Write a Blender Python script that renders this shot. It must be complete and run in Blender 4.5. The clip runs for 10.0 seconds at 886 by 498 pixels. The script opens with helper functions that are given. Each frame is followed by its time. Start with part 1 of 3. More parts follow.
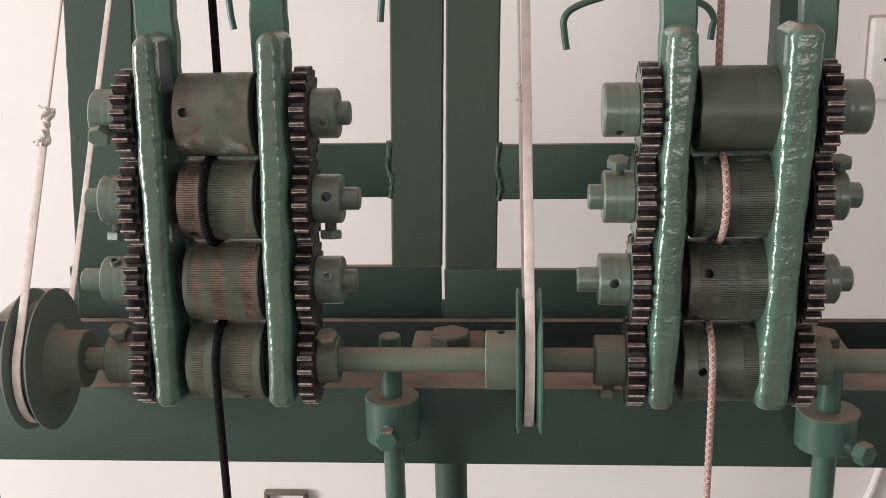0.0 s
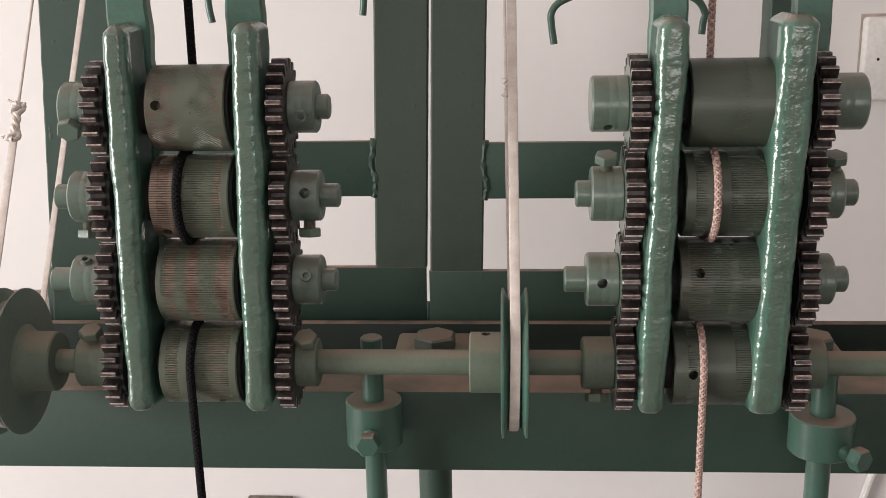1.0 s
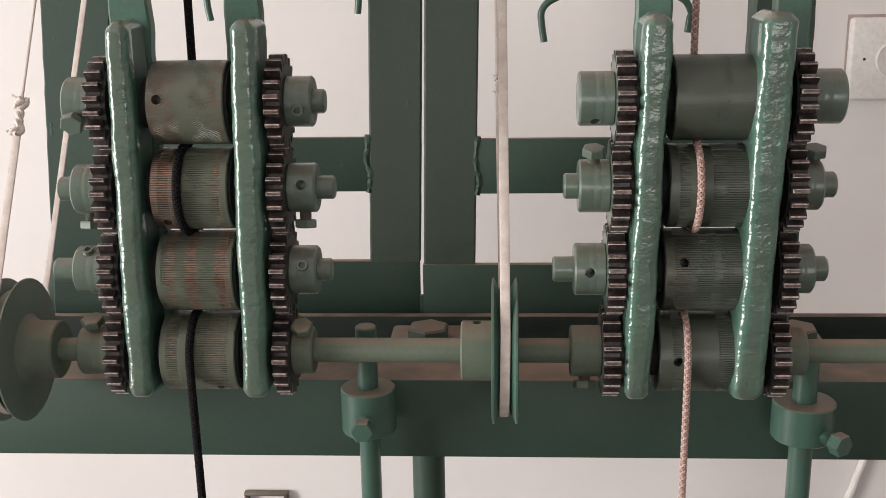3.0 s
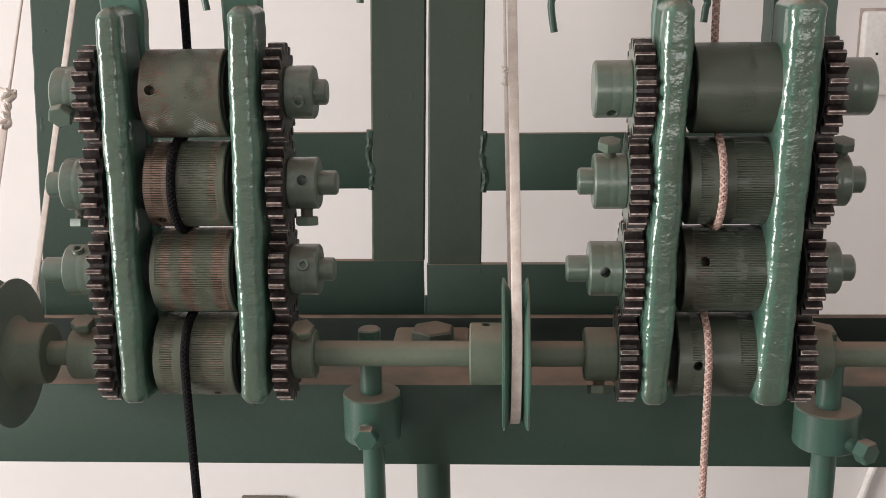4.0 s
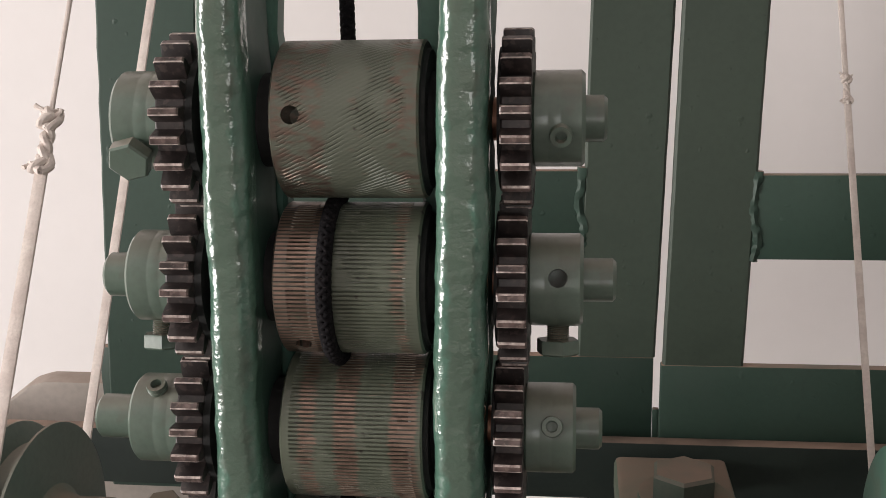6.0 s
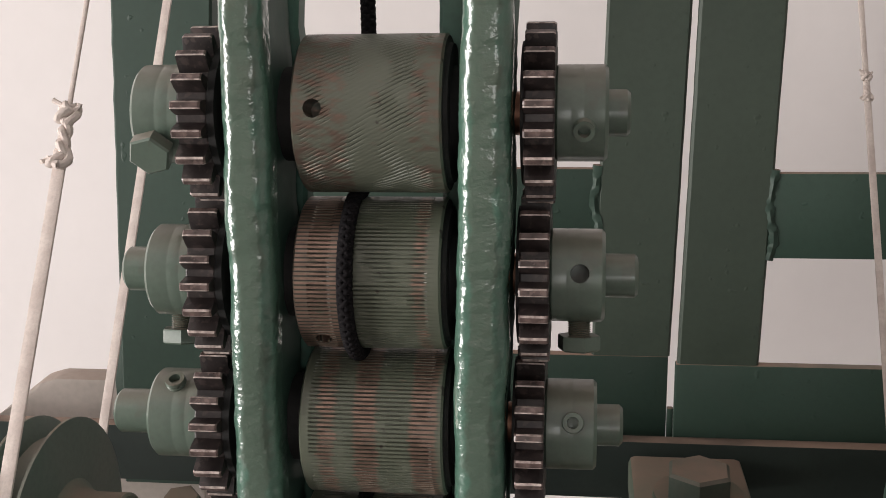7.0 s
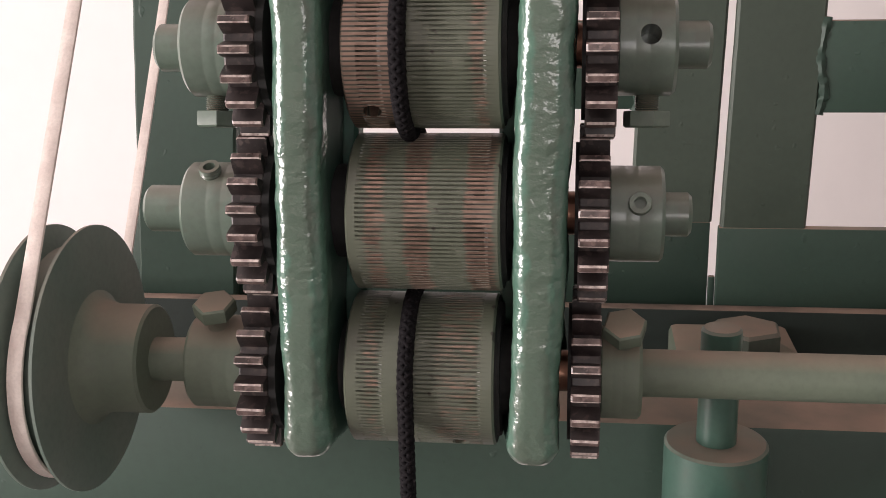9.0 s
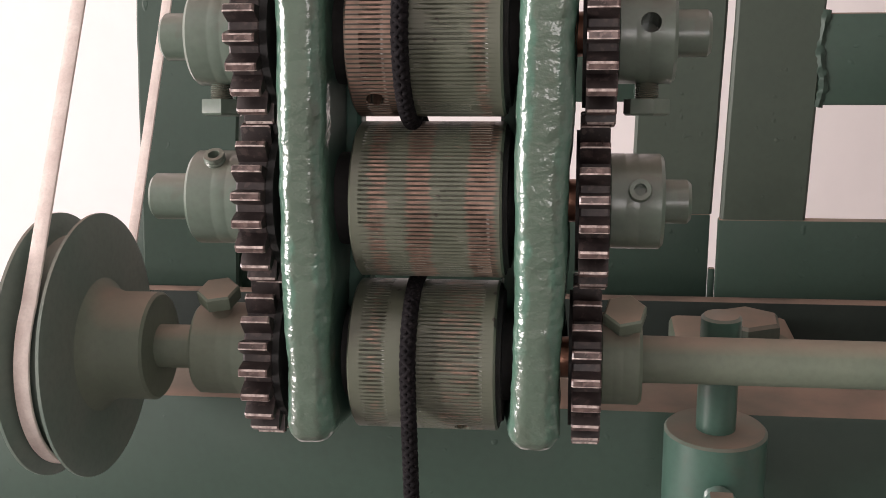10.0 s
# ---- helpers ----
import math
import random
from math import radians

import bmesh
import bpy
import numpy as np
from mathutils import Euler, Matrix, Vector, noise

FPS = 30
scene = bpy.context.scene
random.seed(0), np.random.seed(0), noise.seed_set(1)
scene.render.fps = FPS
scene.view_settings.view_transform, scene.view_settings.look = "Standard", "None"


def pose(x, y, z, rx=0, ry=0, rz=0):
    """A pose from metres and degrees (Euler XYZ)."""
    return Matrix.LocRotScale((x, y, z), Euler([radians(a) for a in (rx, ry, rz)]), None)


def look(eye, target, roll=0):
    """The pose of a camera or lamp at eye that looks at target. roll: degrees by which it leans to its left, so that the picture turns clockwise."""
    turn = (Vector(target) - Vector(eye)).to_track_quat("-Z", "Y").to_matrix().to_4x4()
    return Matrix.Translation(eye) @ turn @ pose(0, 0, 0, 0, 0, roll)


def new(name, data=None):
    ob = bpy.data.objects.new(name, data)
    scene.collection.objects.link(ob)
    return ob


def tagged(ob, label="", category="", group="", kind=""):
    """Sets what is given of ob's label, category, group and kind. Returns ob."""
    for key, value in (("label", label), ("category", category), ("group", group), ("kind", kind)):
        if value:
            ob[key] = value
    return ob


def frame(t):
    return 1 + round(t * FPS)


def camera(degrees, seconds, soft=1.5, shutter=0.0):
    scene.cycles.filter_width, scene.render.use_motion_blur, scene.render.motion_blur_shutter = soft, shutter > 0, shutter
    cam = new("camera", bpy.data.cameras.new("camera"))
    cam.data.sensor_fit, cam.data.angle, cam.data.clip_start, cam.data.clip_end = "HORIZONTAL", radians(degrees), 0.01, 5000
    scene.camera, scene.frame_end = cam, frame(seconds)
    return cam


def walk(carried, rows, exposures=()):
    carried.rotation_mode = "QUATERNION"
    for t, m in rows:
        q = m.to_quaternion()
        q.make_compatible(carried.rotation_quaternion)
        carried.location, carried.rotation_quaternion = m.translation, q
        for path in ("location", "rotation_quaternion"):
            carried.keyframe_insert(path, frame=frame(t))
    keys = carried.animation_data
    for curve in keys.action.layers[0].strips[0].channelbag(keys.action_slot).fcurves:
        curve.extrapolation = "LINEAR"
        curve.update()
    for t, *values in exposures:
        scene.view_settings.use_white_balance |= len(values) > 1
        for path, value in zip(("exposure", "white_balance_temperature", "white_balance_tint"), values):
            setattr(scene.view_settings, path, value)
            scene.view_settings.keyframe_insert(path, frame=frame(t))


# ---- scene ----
cam = camera(44.0, 10.0, soft=0.9)
PATH = [
    (0, (0.064, 0.035, 1.484), (-0.068, 1.951, 0.926), -1.3),
    (0.5, (0.059, 0.042, 1.482), (-0.063, 1.962, 0.933), -1.1),
    (1, (0.068, 0.057, 1.473), (-0.048, 1.977, 0.924), -1.1),
    (1.5, (0.073, 0.053, 1.47), (-0.04, 1.974, 0.925), -1.0),
    (2, (0.071, 0.044, 1.471), (-0.039, 1.966, 0.928), -1.0),
    (2.5, (0.072, 0.033, 1.474), (-0.038, 1.955, 0.93), -1.0),
    (4, (0.062, 0.067, 1.46), (-0.039, 1.989, 0.918), -1.0),
    (4.5, (-0.001, 0.162, 1.459), (-0.1, 2.086, 0.918), -0.9),
    (5, (-0.038, 0.32, 1.441), (-0.196, 2.242, 0.91), -1.7),
    (5.5, (-0.05, 0.368, 1.429), (-0.263, 2.286, 0.904), -1.7),
    (7, (-0.061, 0.369, 1.424), (-0.304, 2.285, 0.903), -1.2),
    (7.5, (-0.068, 0.371, 1.4), (-0.312, 2.289, 0.887), -1.3),
    (8, (-0.078, 0.38, 1.375), (-0.324, 2.294, 0.848), -1.2),
    (8.5, (-0.079, 0.379, 1.36), (-0.324, 2.288, 0.815), -1.1),
    (9, (-0.082, 0.375, 1.35), (-0.325, 2.281, 0.793), -1.1),
    (9.5, (-0.082, 0.371, 1.35), (-0.323, 2.277, 0.792), -1.1),
    (10, (-0.082, 0.37, 1.347), (-0.326, 2.275, 0.789), -1.1),
]
walk(cam, [(t, look(eye, target, roll)) for t, eye, target, roll in PATH],
     [(0, -0.17, 6500, 8), (1.0, -0.21, 6500, 8), (4.5, -0.19, 6500, 7), (5.5, -0.28, 6500, 8), (7.5, -0.38, 6500, 10), (8.5, -0.05, 6600, 14), (9.2, 0.03, 6650, 16), (10, 0.06, 6650, 16)])

# ---- world and light ----
world = bpy.data.worlds.new("daylight")
scene.world = world
world.use_nodes = True
wn = world.node_tree.nodes
sky = wn.new("ShaderNodeTexSky")
sky.sky_type, sky.sun_disc = "NISHITA", False
sky.sun_elevation, sky.sun_rotation = radians(40), radians(-70)
world.node_tree.links.new(sky.outputs[0], wn["Background"].inputs[0])
wn["Background"].inputs[1].default_value = 0.12


def window_light(name, place, target, width, height, watts, colour):
    lamp = bpy.data.lights.new(name, "AREA")
    lamp.shape, lamp.size, lamp.size_y, lamp.energy, lamp.color = "RECTANGLE", width, height, watts, colour
    ob = new(name, lamp)
    ob.matrix_world = look(place, target)
    return ob


window_light("daylight_in_side_window", (-2.88, -0.5, 1.2), (0.0, -0.5, 1.21), 1.2, 1.7, 160, (1.0, 0.945, 0.915))
# Unseen fill from the south, added to even out the back wall.
window_light("south_fill_light", (0.7, -3.28, 1.75), (0.7, 0.0, 1.7), 1.1, 1.2, 19, (1.0, 0.945, 0.92))


# ---- materials ----
def material(name, colours, rough=0.5, metal=0.0, scale=30.0, bump=0.15, fine=400.0, dust=None, wear=None, coat=0.0, lumps=0.0, dots=False, speck=0.25):
    """colours: two tones mixed by noise. dust: (colour, amount) on upward faces. wear: (colour, amount, metal) in scattered chips."""
    m = bpy.data.materials.new(name)
    m.use_nodes = True
    nt = m.node_tree
    N, L = nt.nodes, nt.links
    b = N["Principled BSDF"]
    b.inputs["Roughness"].default_value, b.inputs["Metallic"].default_value = rough, metal
    b.inputs["Coat Weight"].default_value = coat
    b.inputs["Coat Roughness"].default_value = 0.045
    tc = N.new("ShaderNodeTexCoord")

    def tex(sc, detail=4.0, stretch=None):
        n = N.new("ShaderNodeTexNoise")
        n.inputs["Scale"].default_value, n.inputs["Detail"].default_value = sc, detail
        if stretch:
            mp = N.new("ShaderNodeMapping")
            mp.inputs["Scale"].default_value = stretch
            L.new(tc.outputs["Object"], mp.inputs[0])
            L.new(mp.outputs[0], n.inputs["Vector"])
        else:
            L.new(tc.outputs["Object"], n.inputs["Vector"])
        return n.outputs["Fac"]

    def ramp(src, lo, hi):
        r = N.new("ShaderNodeMapRange")
        r.inputs["From Min"].default_value, r.inputs["From Max"].default_value = lo, hi
        L.new(src, r.inputs["Value"])
        return r.outputs[0]

    def mix(fac, a, c):
        x = N.new("ShaderNodeMix")
        x.data_type = "RGBA"
        for sock, v in ((x.inputs[0], fac), (x.inputs[6], a), (x.inputs[7], c)):
            if isinstance(v, (tuple, list)):
                sock.default_value = (*v[:3], 1)
            elif isinstance(v, float):
                sock.default_value = v
            else:
                L.new(v, sock)
        return x.outputs[2]

    def times(a, c):
        x = N.new("ShaderNodeMath")
        x.operation = "MULTIPLY"
        for sock, v in zip(x.inputs, (a, c)):
            if isinstance(v, float):
                sock.default_value = v
            else:
                L.new(v, sock)
        return x.outputs[0]

    col = mix(ramp(tex(scale), 0.35, 0.65), colours[0], colours[1])
    col = mix(times(ramp(tex(fine, 2.0), 0.4, 0.7), speck), col, tuple(c * 0.6 for c in colours[0]))
    if wear:
        w = times(ramp(tex(scale * 2.3, 8.0), 0.56, 0.62), float(wear[1]))
        col = mix(w, col, wear[0])
        if wear[2]:
            L.new(times(w, float(wear[2])), b.inputs["Metallic"])
    if dust:
        g = N.new("ShaderNodeNewGeometry")
        sp = N.new("ShaderNodeSeparateXYZ")
        L.new(g.outputs["Normal"], sp.inputs[0])
        d = times(times(ramp(sp.outputs["Z"], 0.55, 0.95), ramp(tex(18.0, 6.0), 0.2, 0.6)), float(dust[1]))
        col = mix(d, col, dust[0])
        L.new(mix(d, (rough,) * 3, (0.95,) * 3), b.inputs["Roughness"])
    else:
        r = N.new("ShaderNodeMapRange")
        r.inputs["To Min"].default_value, r.inputs["To Max"].default_value = rough * 0.75, min(1.0, rough * 1.25)
        L.new(tex(scale * 1.7), r.inputs["Value"])
        L.new(r.outputs[0], b.inputs["Roughness"])
    L.new(col, b.inputs["Base Color"])
    if bump:
        bp = N.new("ShaderNodeBump")
        bp.inputs["Strength"].default_value, bp.inputs["Distance"].default_value = bump, 0.0003
        L.new(tex(fine, 3.0), bp.inputs["Height"])
        last = bp
        if lumps:
            b2 = N.new("ShaderNodeBump")
            b2.inputs["Strength"].default_value, b2.inputs["Distance"].default_value = lumps, 0.0012
            L.new(ramp(tex(170.0, 1.0), 0.72, 0.8) if dots else tex(250.0, 3.0, (0.75, 0.75, 1.0)), b2.inputs["Height"])
            L.new(b2.outputs[0], bp.inputs["Normal"])
        L.new(last.outputs[0], b.inputs["Normal"])
        L.new(last.outputs[0], b.inputs["Coat Normal"])
    return m


DUST = (0.29, 0.2, 0.155)
ENAMEL = material("green_enamel", ((0.078, 0.162, 0.12), (0.064, 0.138, 0.103)), 0.28, 0, 25, 0.08, 420, (DUST, 0.9), ((0.1, 0.095, 0.072), 0.2, 0), 1.0, 0.58)
RODPAINT = material("dark_rod_enamel", ((0.055, 0.115, 0.09), (0.045, 0.1, 0.077)), 0.35, 0, 25, 0.1, 420, (DUST, 0.9), ((0.08, 0.08, 0.06), 0.2, 0), 0.2)
FRAME = material("dark_green_paint", ((0.029, 0.059, 0.043), (0.025, 0.052, 0.038)), 0.55, 0, 9, 0.08, 260, (DUST, 1.0), ((0.032, 0.056, 0.043), 0.4, 0), 0.0, 0.25, True)
POST = material("olive_green_paint", ((0.046, 0.065, 0.048), (0.04, 0.057, 0.042)), 0.52, 0, 9, 0.08, 260, (DUST, 1.0), ((0.034, 0.05, 0.037), 0.4, 0), 0.0, 0.25, True)
SATIN = material("satin_green_paint", ((0.108, 0.145, 0.115), (0.09, 0.128, 0.1)), 0.38, 0, 40, 0.12, 500, (DUST, 0.45), ((0.085, 0.085, 0.065), 0.35, 0), 0.7)
SATIN.node_tree.nodes["Principled BSDF"].inputs["Coat Roughness"].default_value = 0.2
BOLT = material("bolt_green_dusty_top", ((0.07, 0.1, 0.078), (0.085, 0.1, 0.08)), 0.5, 0, 60, 0.15, 400, (DUST, 1.0))
DUSTY = material("dust_covered_green_paint", ((0.125, 0.152, 0.112), (0.1, 0.128, 0.094)), 0.6, 0, 30, 0.15, 400, (DUST, 0.85))
PULLEY = material("pulley_green_paint", ((0.105, 0.15, 0.125), (0.145, 0.17, 0.145)), 0.55, 0, 22, 0.1, 350, (DUST, 0.6))
TEAL = material("teal_pulley_paint", ((0.055, 0.135, 0.103), (0.07, 0.13, 0.1)), 0.42, 0, 25, 0.1, 400, (DUST, 0.6), ((0.08, 0.085, 0.065), 0.35, 0))
STEEL = material("greasy_gear_steel", ((0.012, 0.009, 0.009), (0.036, 0.027, 0.026)), 0.4, 0.4, 140, 0.25, 900, None, ((0.1, 0.075, 0.07), 0.5, 0.4))
# Worn tooth edges, coloured extra bright to carry the glint along each tooth.
TOOTH_TIP = material("worn_tooth_glint", ((0.62, 0.53, 0.49), (0.2, 0.15, 0.14)), 0.3, 0.75, 420, 0.3, 900, None, ((0.4, 0.33, 0.3), 0.55, 0.9))
TOOTH_LAND = material("brown_tooth_land", ((0.035, 0.025, 0.023), (0.15, 0.105, 0.096)), 0.3, 0.6, 190, 0.5, 500, None, ((0.24, 0.18, 0.165), 0.5, 0.6))
GAP_BLACK = material("black_parts_and_gaps", ((0.005, 0.005, 0.005), (0.01, 0.009, 0.009)), 0.8, 0.0, 90, 0.3, 500)
BRASS = material("copper_bush", ((0.35, 0.19, 0.13), (0.25, 0.13, 0.09)), 0.35, 0.9, 80, 0.2, 500)
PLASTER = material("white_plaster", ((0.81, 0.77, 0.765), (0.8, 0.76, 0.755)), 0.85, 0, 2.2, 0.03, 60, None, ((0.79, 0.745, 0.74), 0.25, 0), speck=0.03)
# Unseen walls and floor are kept dull so that less light bounces back.
ROOM = material("dull_unseen_wall", ((0.5, 0.47, 0.45), (0.45, 0.42, 0.4)), 0.85, 0, 2.2, 0.03, 60, speck=0.05)
FLOOR = material("grey_floor", ((0.17, 0.155, 0.145), (0.13, 0.12, 0.115)), 0.7, 0, 6, 0.2, 100)
BELT = material("white_cotton_belt", ((0.76, 0.68, 0.63), (0.64, 0.55, 0.51)), 0.85, 0, 120, 0.4, 900)
BLACK = material("black_cord", ((0.006, 0.0055, 0.0065), (0.011, 0.0095, 0.011)), 0.95, 0, 300, 0.5, 1500)
BLACK.node_tree.nodes["Principled BSDF"].inputs["Specular IOR Level"].default_value = 0.15
PINK = material("pink_cord", ((0.42, 0.28, 0.24), (0.32, 0.2, 0.17)), 0.8, 0, 400, 0.5, 1500)
PALE_PINK = material("pale_pink_cord", ((0.62, 0.46, 0.42), (0.5, 0.35, 0.31)), 0.8, 0, 400, 0.5, 1500)
RED = material("dark_red_cord_core", ((0.16, 0.05, 0.045), (0.1, 0.03, 0.03)), 0.85, 0, 400, 0.4, 1500)
PLASTIC = material("ivory_plastic", ((0.84, 0.81, 0.79), (0.8, 0.77, 0.75)), 0.4, 0, 8, 0.05, 200)
RIM_SHADE = material("brown_rim_shade", ((0.5, 0.43, 0.4), (0.36, 0.29, 0.26)), 0.9, 0, 60, 0.2, 300)
CASING = material("dusty_casing", ((0.5, 0.44, 0.4), (0.44, 0.39, 0.35)), 0.8, 0, 12, 0.1, 200, (DUST, 0.5))
NEAR_BLACK = material("near_black_steel", ((0.009, 0.018, 0.0145), (0.014, 0.024, 0.019)), 0.75, 0, 22, 0.15, 300, (DUST, 1.0))
GREY = material("brown_metal", ((0.2, 0.165, 0.135), (0.14, 0.115, 0.095)), 0.5, 0.3, 30, 0.1, 300)


def grimy(base, name):
    """The enamel with a grimy brownish film along the middle of the bar, with a ragged edge."""
    m = base.copy()
    m.name = name
    N, L = m.node_tree.nodes, m.node_tree.links
    b = N["Principled BSDF"]
    old = b.inputs["Base Color"].links[0].from_socket
    tc, sp = N.new("ShaderNodeTexCoord"), N.new("ShaderNodeSeparateXYZ")
    L.new(tc.outputs["Object"], sp.inputs[0])
    nz = N.new("ShaderNodeTexNoise")
    nz.inputs["Scale"].default_value, nz.inputs["Detail"].default_value = 70.0, 6.0
    L.new(tc.outputs["Object"], nz.inputs["Vector"])
    off = N.new("ShaderNodeMath")
    off.operation = "MULTIPLY_ADD"
    L.new(nz.outputs["Fac"], off.inputs[0])
    off.inputs[1].default_value, off.inputs[2].default_value = 0.012, -0.006
    lean = N.new("ShaderNodeMath")
    lean.operation = "MULTIPLY_ADD"
    L.new(sp.outputs["Z"], lean.inputs[0])
    lean.inputs[1].default_value = -0.027
    L.new(sp.outputs["X"], lean.inputs[2])
    add = N.new("ShaderNodeMath")
    L.new(lean.outputs[0], add.inputs[0])
    L.new(off.outputs[0], add.inputs[1])
    ab = N.new("ShaderNodeMath")
    ab.operation = "ABSOLUTE"
    L.new(add.outputs[0], ab.inputs[0])
    r = N.new("ShaderNodeMapRange")
    for key, v in (("From Min", 0.0055), ("From Max", 0.0038), ("To Max", 0.65)):
        r.inputs[key].default_value = v
    L.new(ab.outputs[0], r.inputs["Value"])
    mx = N.new("ShaderNodeMix")
    mx.data_type = "RGBA"
    L.new(r.outputs[0], mx.inputs[0])
    L.new(old, mx.inputs[6])
    mx.inputs[7].default_value = (0.075, 0.092, 0.07, 1)
    L.new(mx.outputs[2], b.inputs["Base Color"])
    return m


# Darker copy of the enamel: the shade on the plate sides is in its colour.
SIDE = material("shaded_side_enamel", ((0.043, 0.094, 0.072), (0.034, 0.078, 0.06)), 0.5, 0, 25, 0.08, 300)
PLATE = grimy(ENAMEL, "grimy_green_enamel")


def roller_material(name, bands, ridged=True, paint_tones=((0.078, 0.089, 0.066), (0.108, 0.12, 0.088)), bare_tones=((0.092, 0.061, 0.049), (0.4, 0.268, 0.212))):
    """Green paint worn through to coppery steel in bands along the roller; bands: (from, to, amount) in metres from its middle."""
    m = bpy.data.materials.new(name)
    m.use_nodes = True
    nt = m.node_tree
    N, L = nt.nodes, nt.links
    b = N["Principled BSDF"]
    tc = N.new("ShaderNodeTexCoord")
    sp = N.new("ShaderNodeSeparateXYZ")
    L.new(tc.outputs["Object"], sp.inputs[0])

    def noise_tex(sc, stretch, detail=5.0):
        mp, n = N.new("ShaderNodeMapping"), N.new("ShaderNodeTexNoise")
        mp.inputs["Scale"].default_value = stretch
        n.inputs["Scale"].default_value, n.inputs["Detail"].default_value = sc, detail
        L.new(tc.outputs["Object"], mp.inputs[0])
        L.new(mp.outputs[0], n.inputs["Vector"])
        return n.outputs["Fac"]

    def math_node(op, a, c, clamp=False):
        x = N.new("ShaderNodeMath")
        x.operation, x.use_clamp = op, clamp
        if op == "MULTIPLY_ADD":
            x.inputs[2].default_value = 1.0 - c
        for sock, v in zip(x.inputs, (a, c)):
            if isinstance(v, (int, float)):
                sock.default_value = v
            else:
                L.new(v, sock)
        return x.outputs[0]

    def step(src, lo, hi):
        r = N.new("ShaderNodeMapRange")
        r.interpolation_type = "SMOOTHSTEP"
        r.inputs["From Min"].default_value, r.inputs["From Max"].default_value = lo, hi
        L.new(src, r.inputs["Value"])
        return r.outputs[0]

    total = None
    along = math_node("ADD", sp.outputs[0], math_node("MULTIPLY", math_node("SUBTRACT", noise_tex(60.0, (1, 1.6, 1.6), 6.0), 0.5), 0.004))
    for lo, hi, amount in bands:
        w = math_node("MULTIPLY", math_node("MULTIPLY", step(along, lo - 0.003, lo + 0.003), step(along, hi + 0.003, hi - 0.003)), amount)
        total = w if total is None else math_node("MAXIMUM", total, w)
    patch = noise_tex(38.0, (1, 1, 1), 9.0)
    grain = noise_tex(330.0, (0.6, 1.4, 1.4))
    dash = noise_tex(900.0, (0.16, 1.0, 1.0), 2.0)
    soft = math_node("ADD", math_node("MULTIPLY", patch, 0.12 if ridged else 0.3), math_node("ADD", math_node("MULTIPLY", dash, 0.7 if ridged else 0.1), math_node("MULTIPLY", grain, 0.45 if ridged else 0.87)))
    worn = step(math_node("ADD", soft, total), 1.0, 1.3)

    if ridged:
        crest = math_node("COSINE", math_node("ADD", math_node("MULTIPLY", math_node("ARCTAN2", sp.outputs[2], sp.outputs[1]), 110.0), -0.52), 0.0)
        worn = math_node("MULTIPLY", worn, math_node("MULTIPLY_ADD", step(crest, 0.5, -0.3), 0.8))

    def mix(fac, a, c):
        x = N.new("ShaderNodeMix")
        x.data_type = "RGBA"
        for sock, v in ((x.inputs[0], fac), (x.inputs[6], a), (x.inputs[7], c)):
            if isinstance(v, tuple):
                sock.default_value = (*v, 1)
            else:
                L.new(v, sock)
        return x.outputs[2]

    paint = mix(patch, *paint_tones)
    bare = mix(grain, *bare_tones)
    chips = step(noise_tex(140.0, (1, 1, 1), 3.0), 0.69, 0.74)
    skin = mix(worn, paint, bare)
    # Groove bottoms are painted dark, standing in for shade between the ridges.
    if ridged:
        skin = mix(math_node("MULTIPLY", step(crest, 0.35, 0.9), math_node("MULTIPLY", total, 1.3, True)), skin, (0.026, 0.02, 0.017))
    L.new(mix(chips, skin, (0.035, 0.028, 0.024)), b.inputs["Base Color"])
    L.new(math_node("MULTIPLY", worn, 0.75), b.inputs["Metallic"])
    b.inputs["Roughness"].default_value = 0.36
    bp = N.new("ShaderNodeBump")
    bp.inputs["Strength"].default_value, bp.inputs["Distance"].default_value = 0.35, 0.0004
    L.new(grain, bp.inputs["Height"])
    L.new(bp.outputs[0], b.inputs["Normal"])
    return m


# ---- mesh helpers ----
def thing(name, place, label, category, group="", kind=""):
    ob = new(name)
    ob.location = place
    ob.empty_display_size = 0.02
    return tagged(ob, label, category, group, kind)


def finish(bm, smooth=35):
    bmesh.ops.recalc_face_normals(bm, faces=bm.faces)
    for f in bm.faces:
        f.smooth = True
    for e in bm.edges:
        if len(e.link_faces) == 2 and e.calc_face_angle(0) > radians(smooth):
            e.smooth = False


def part(name, bm, mat, parent=None, label="", origin=None, smooth=35):
    """One mesh object from a bmesh in world coordinates, with its own origin, under a thing or a part."""
    finish(bm, smooth)
    if origin is None:
        vs = [v.co for v in bm.verts]
        origin = sum(vs, Vector()) / len(vs)
    origin = Vector(origin)
    bmesh.ops.translate(bm, verts=bm.verts, vec=-origin)
    me = bpy.data.meshes.new(name)
    bm.to_mesh(me)
    bm.free()
    for x in mat if isinstance(mat, (list, tuple)) else (mat,):
        me.materials.append(x)
    ob = new(name, me)
    if parent:
        ob.parent = parent
        base = Vector()
        p = parent
        while p:
            base += p.location
            p = p.parent
        ob.location = origin - base
    else:
        ob.location = origin
    if label:
        ob["label"] = label
    return ob


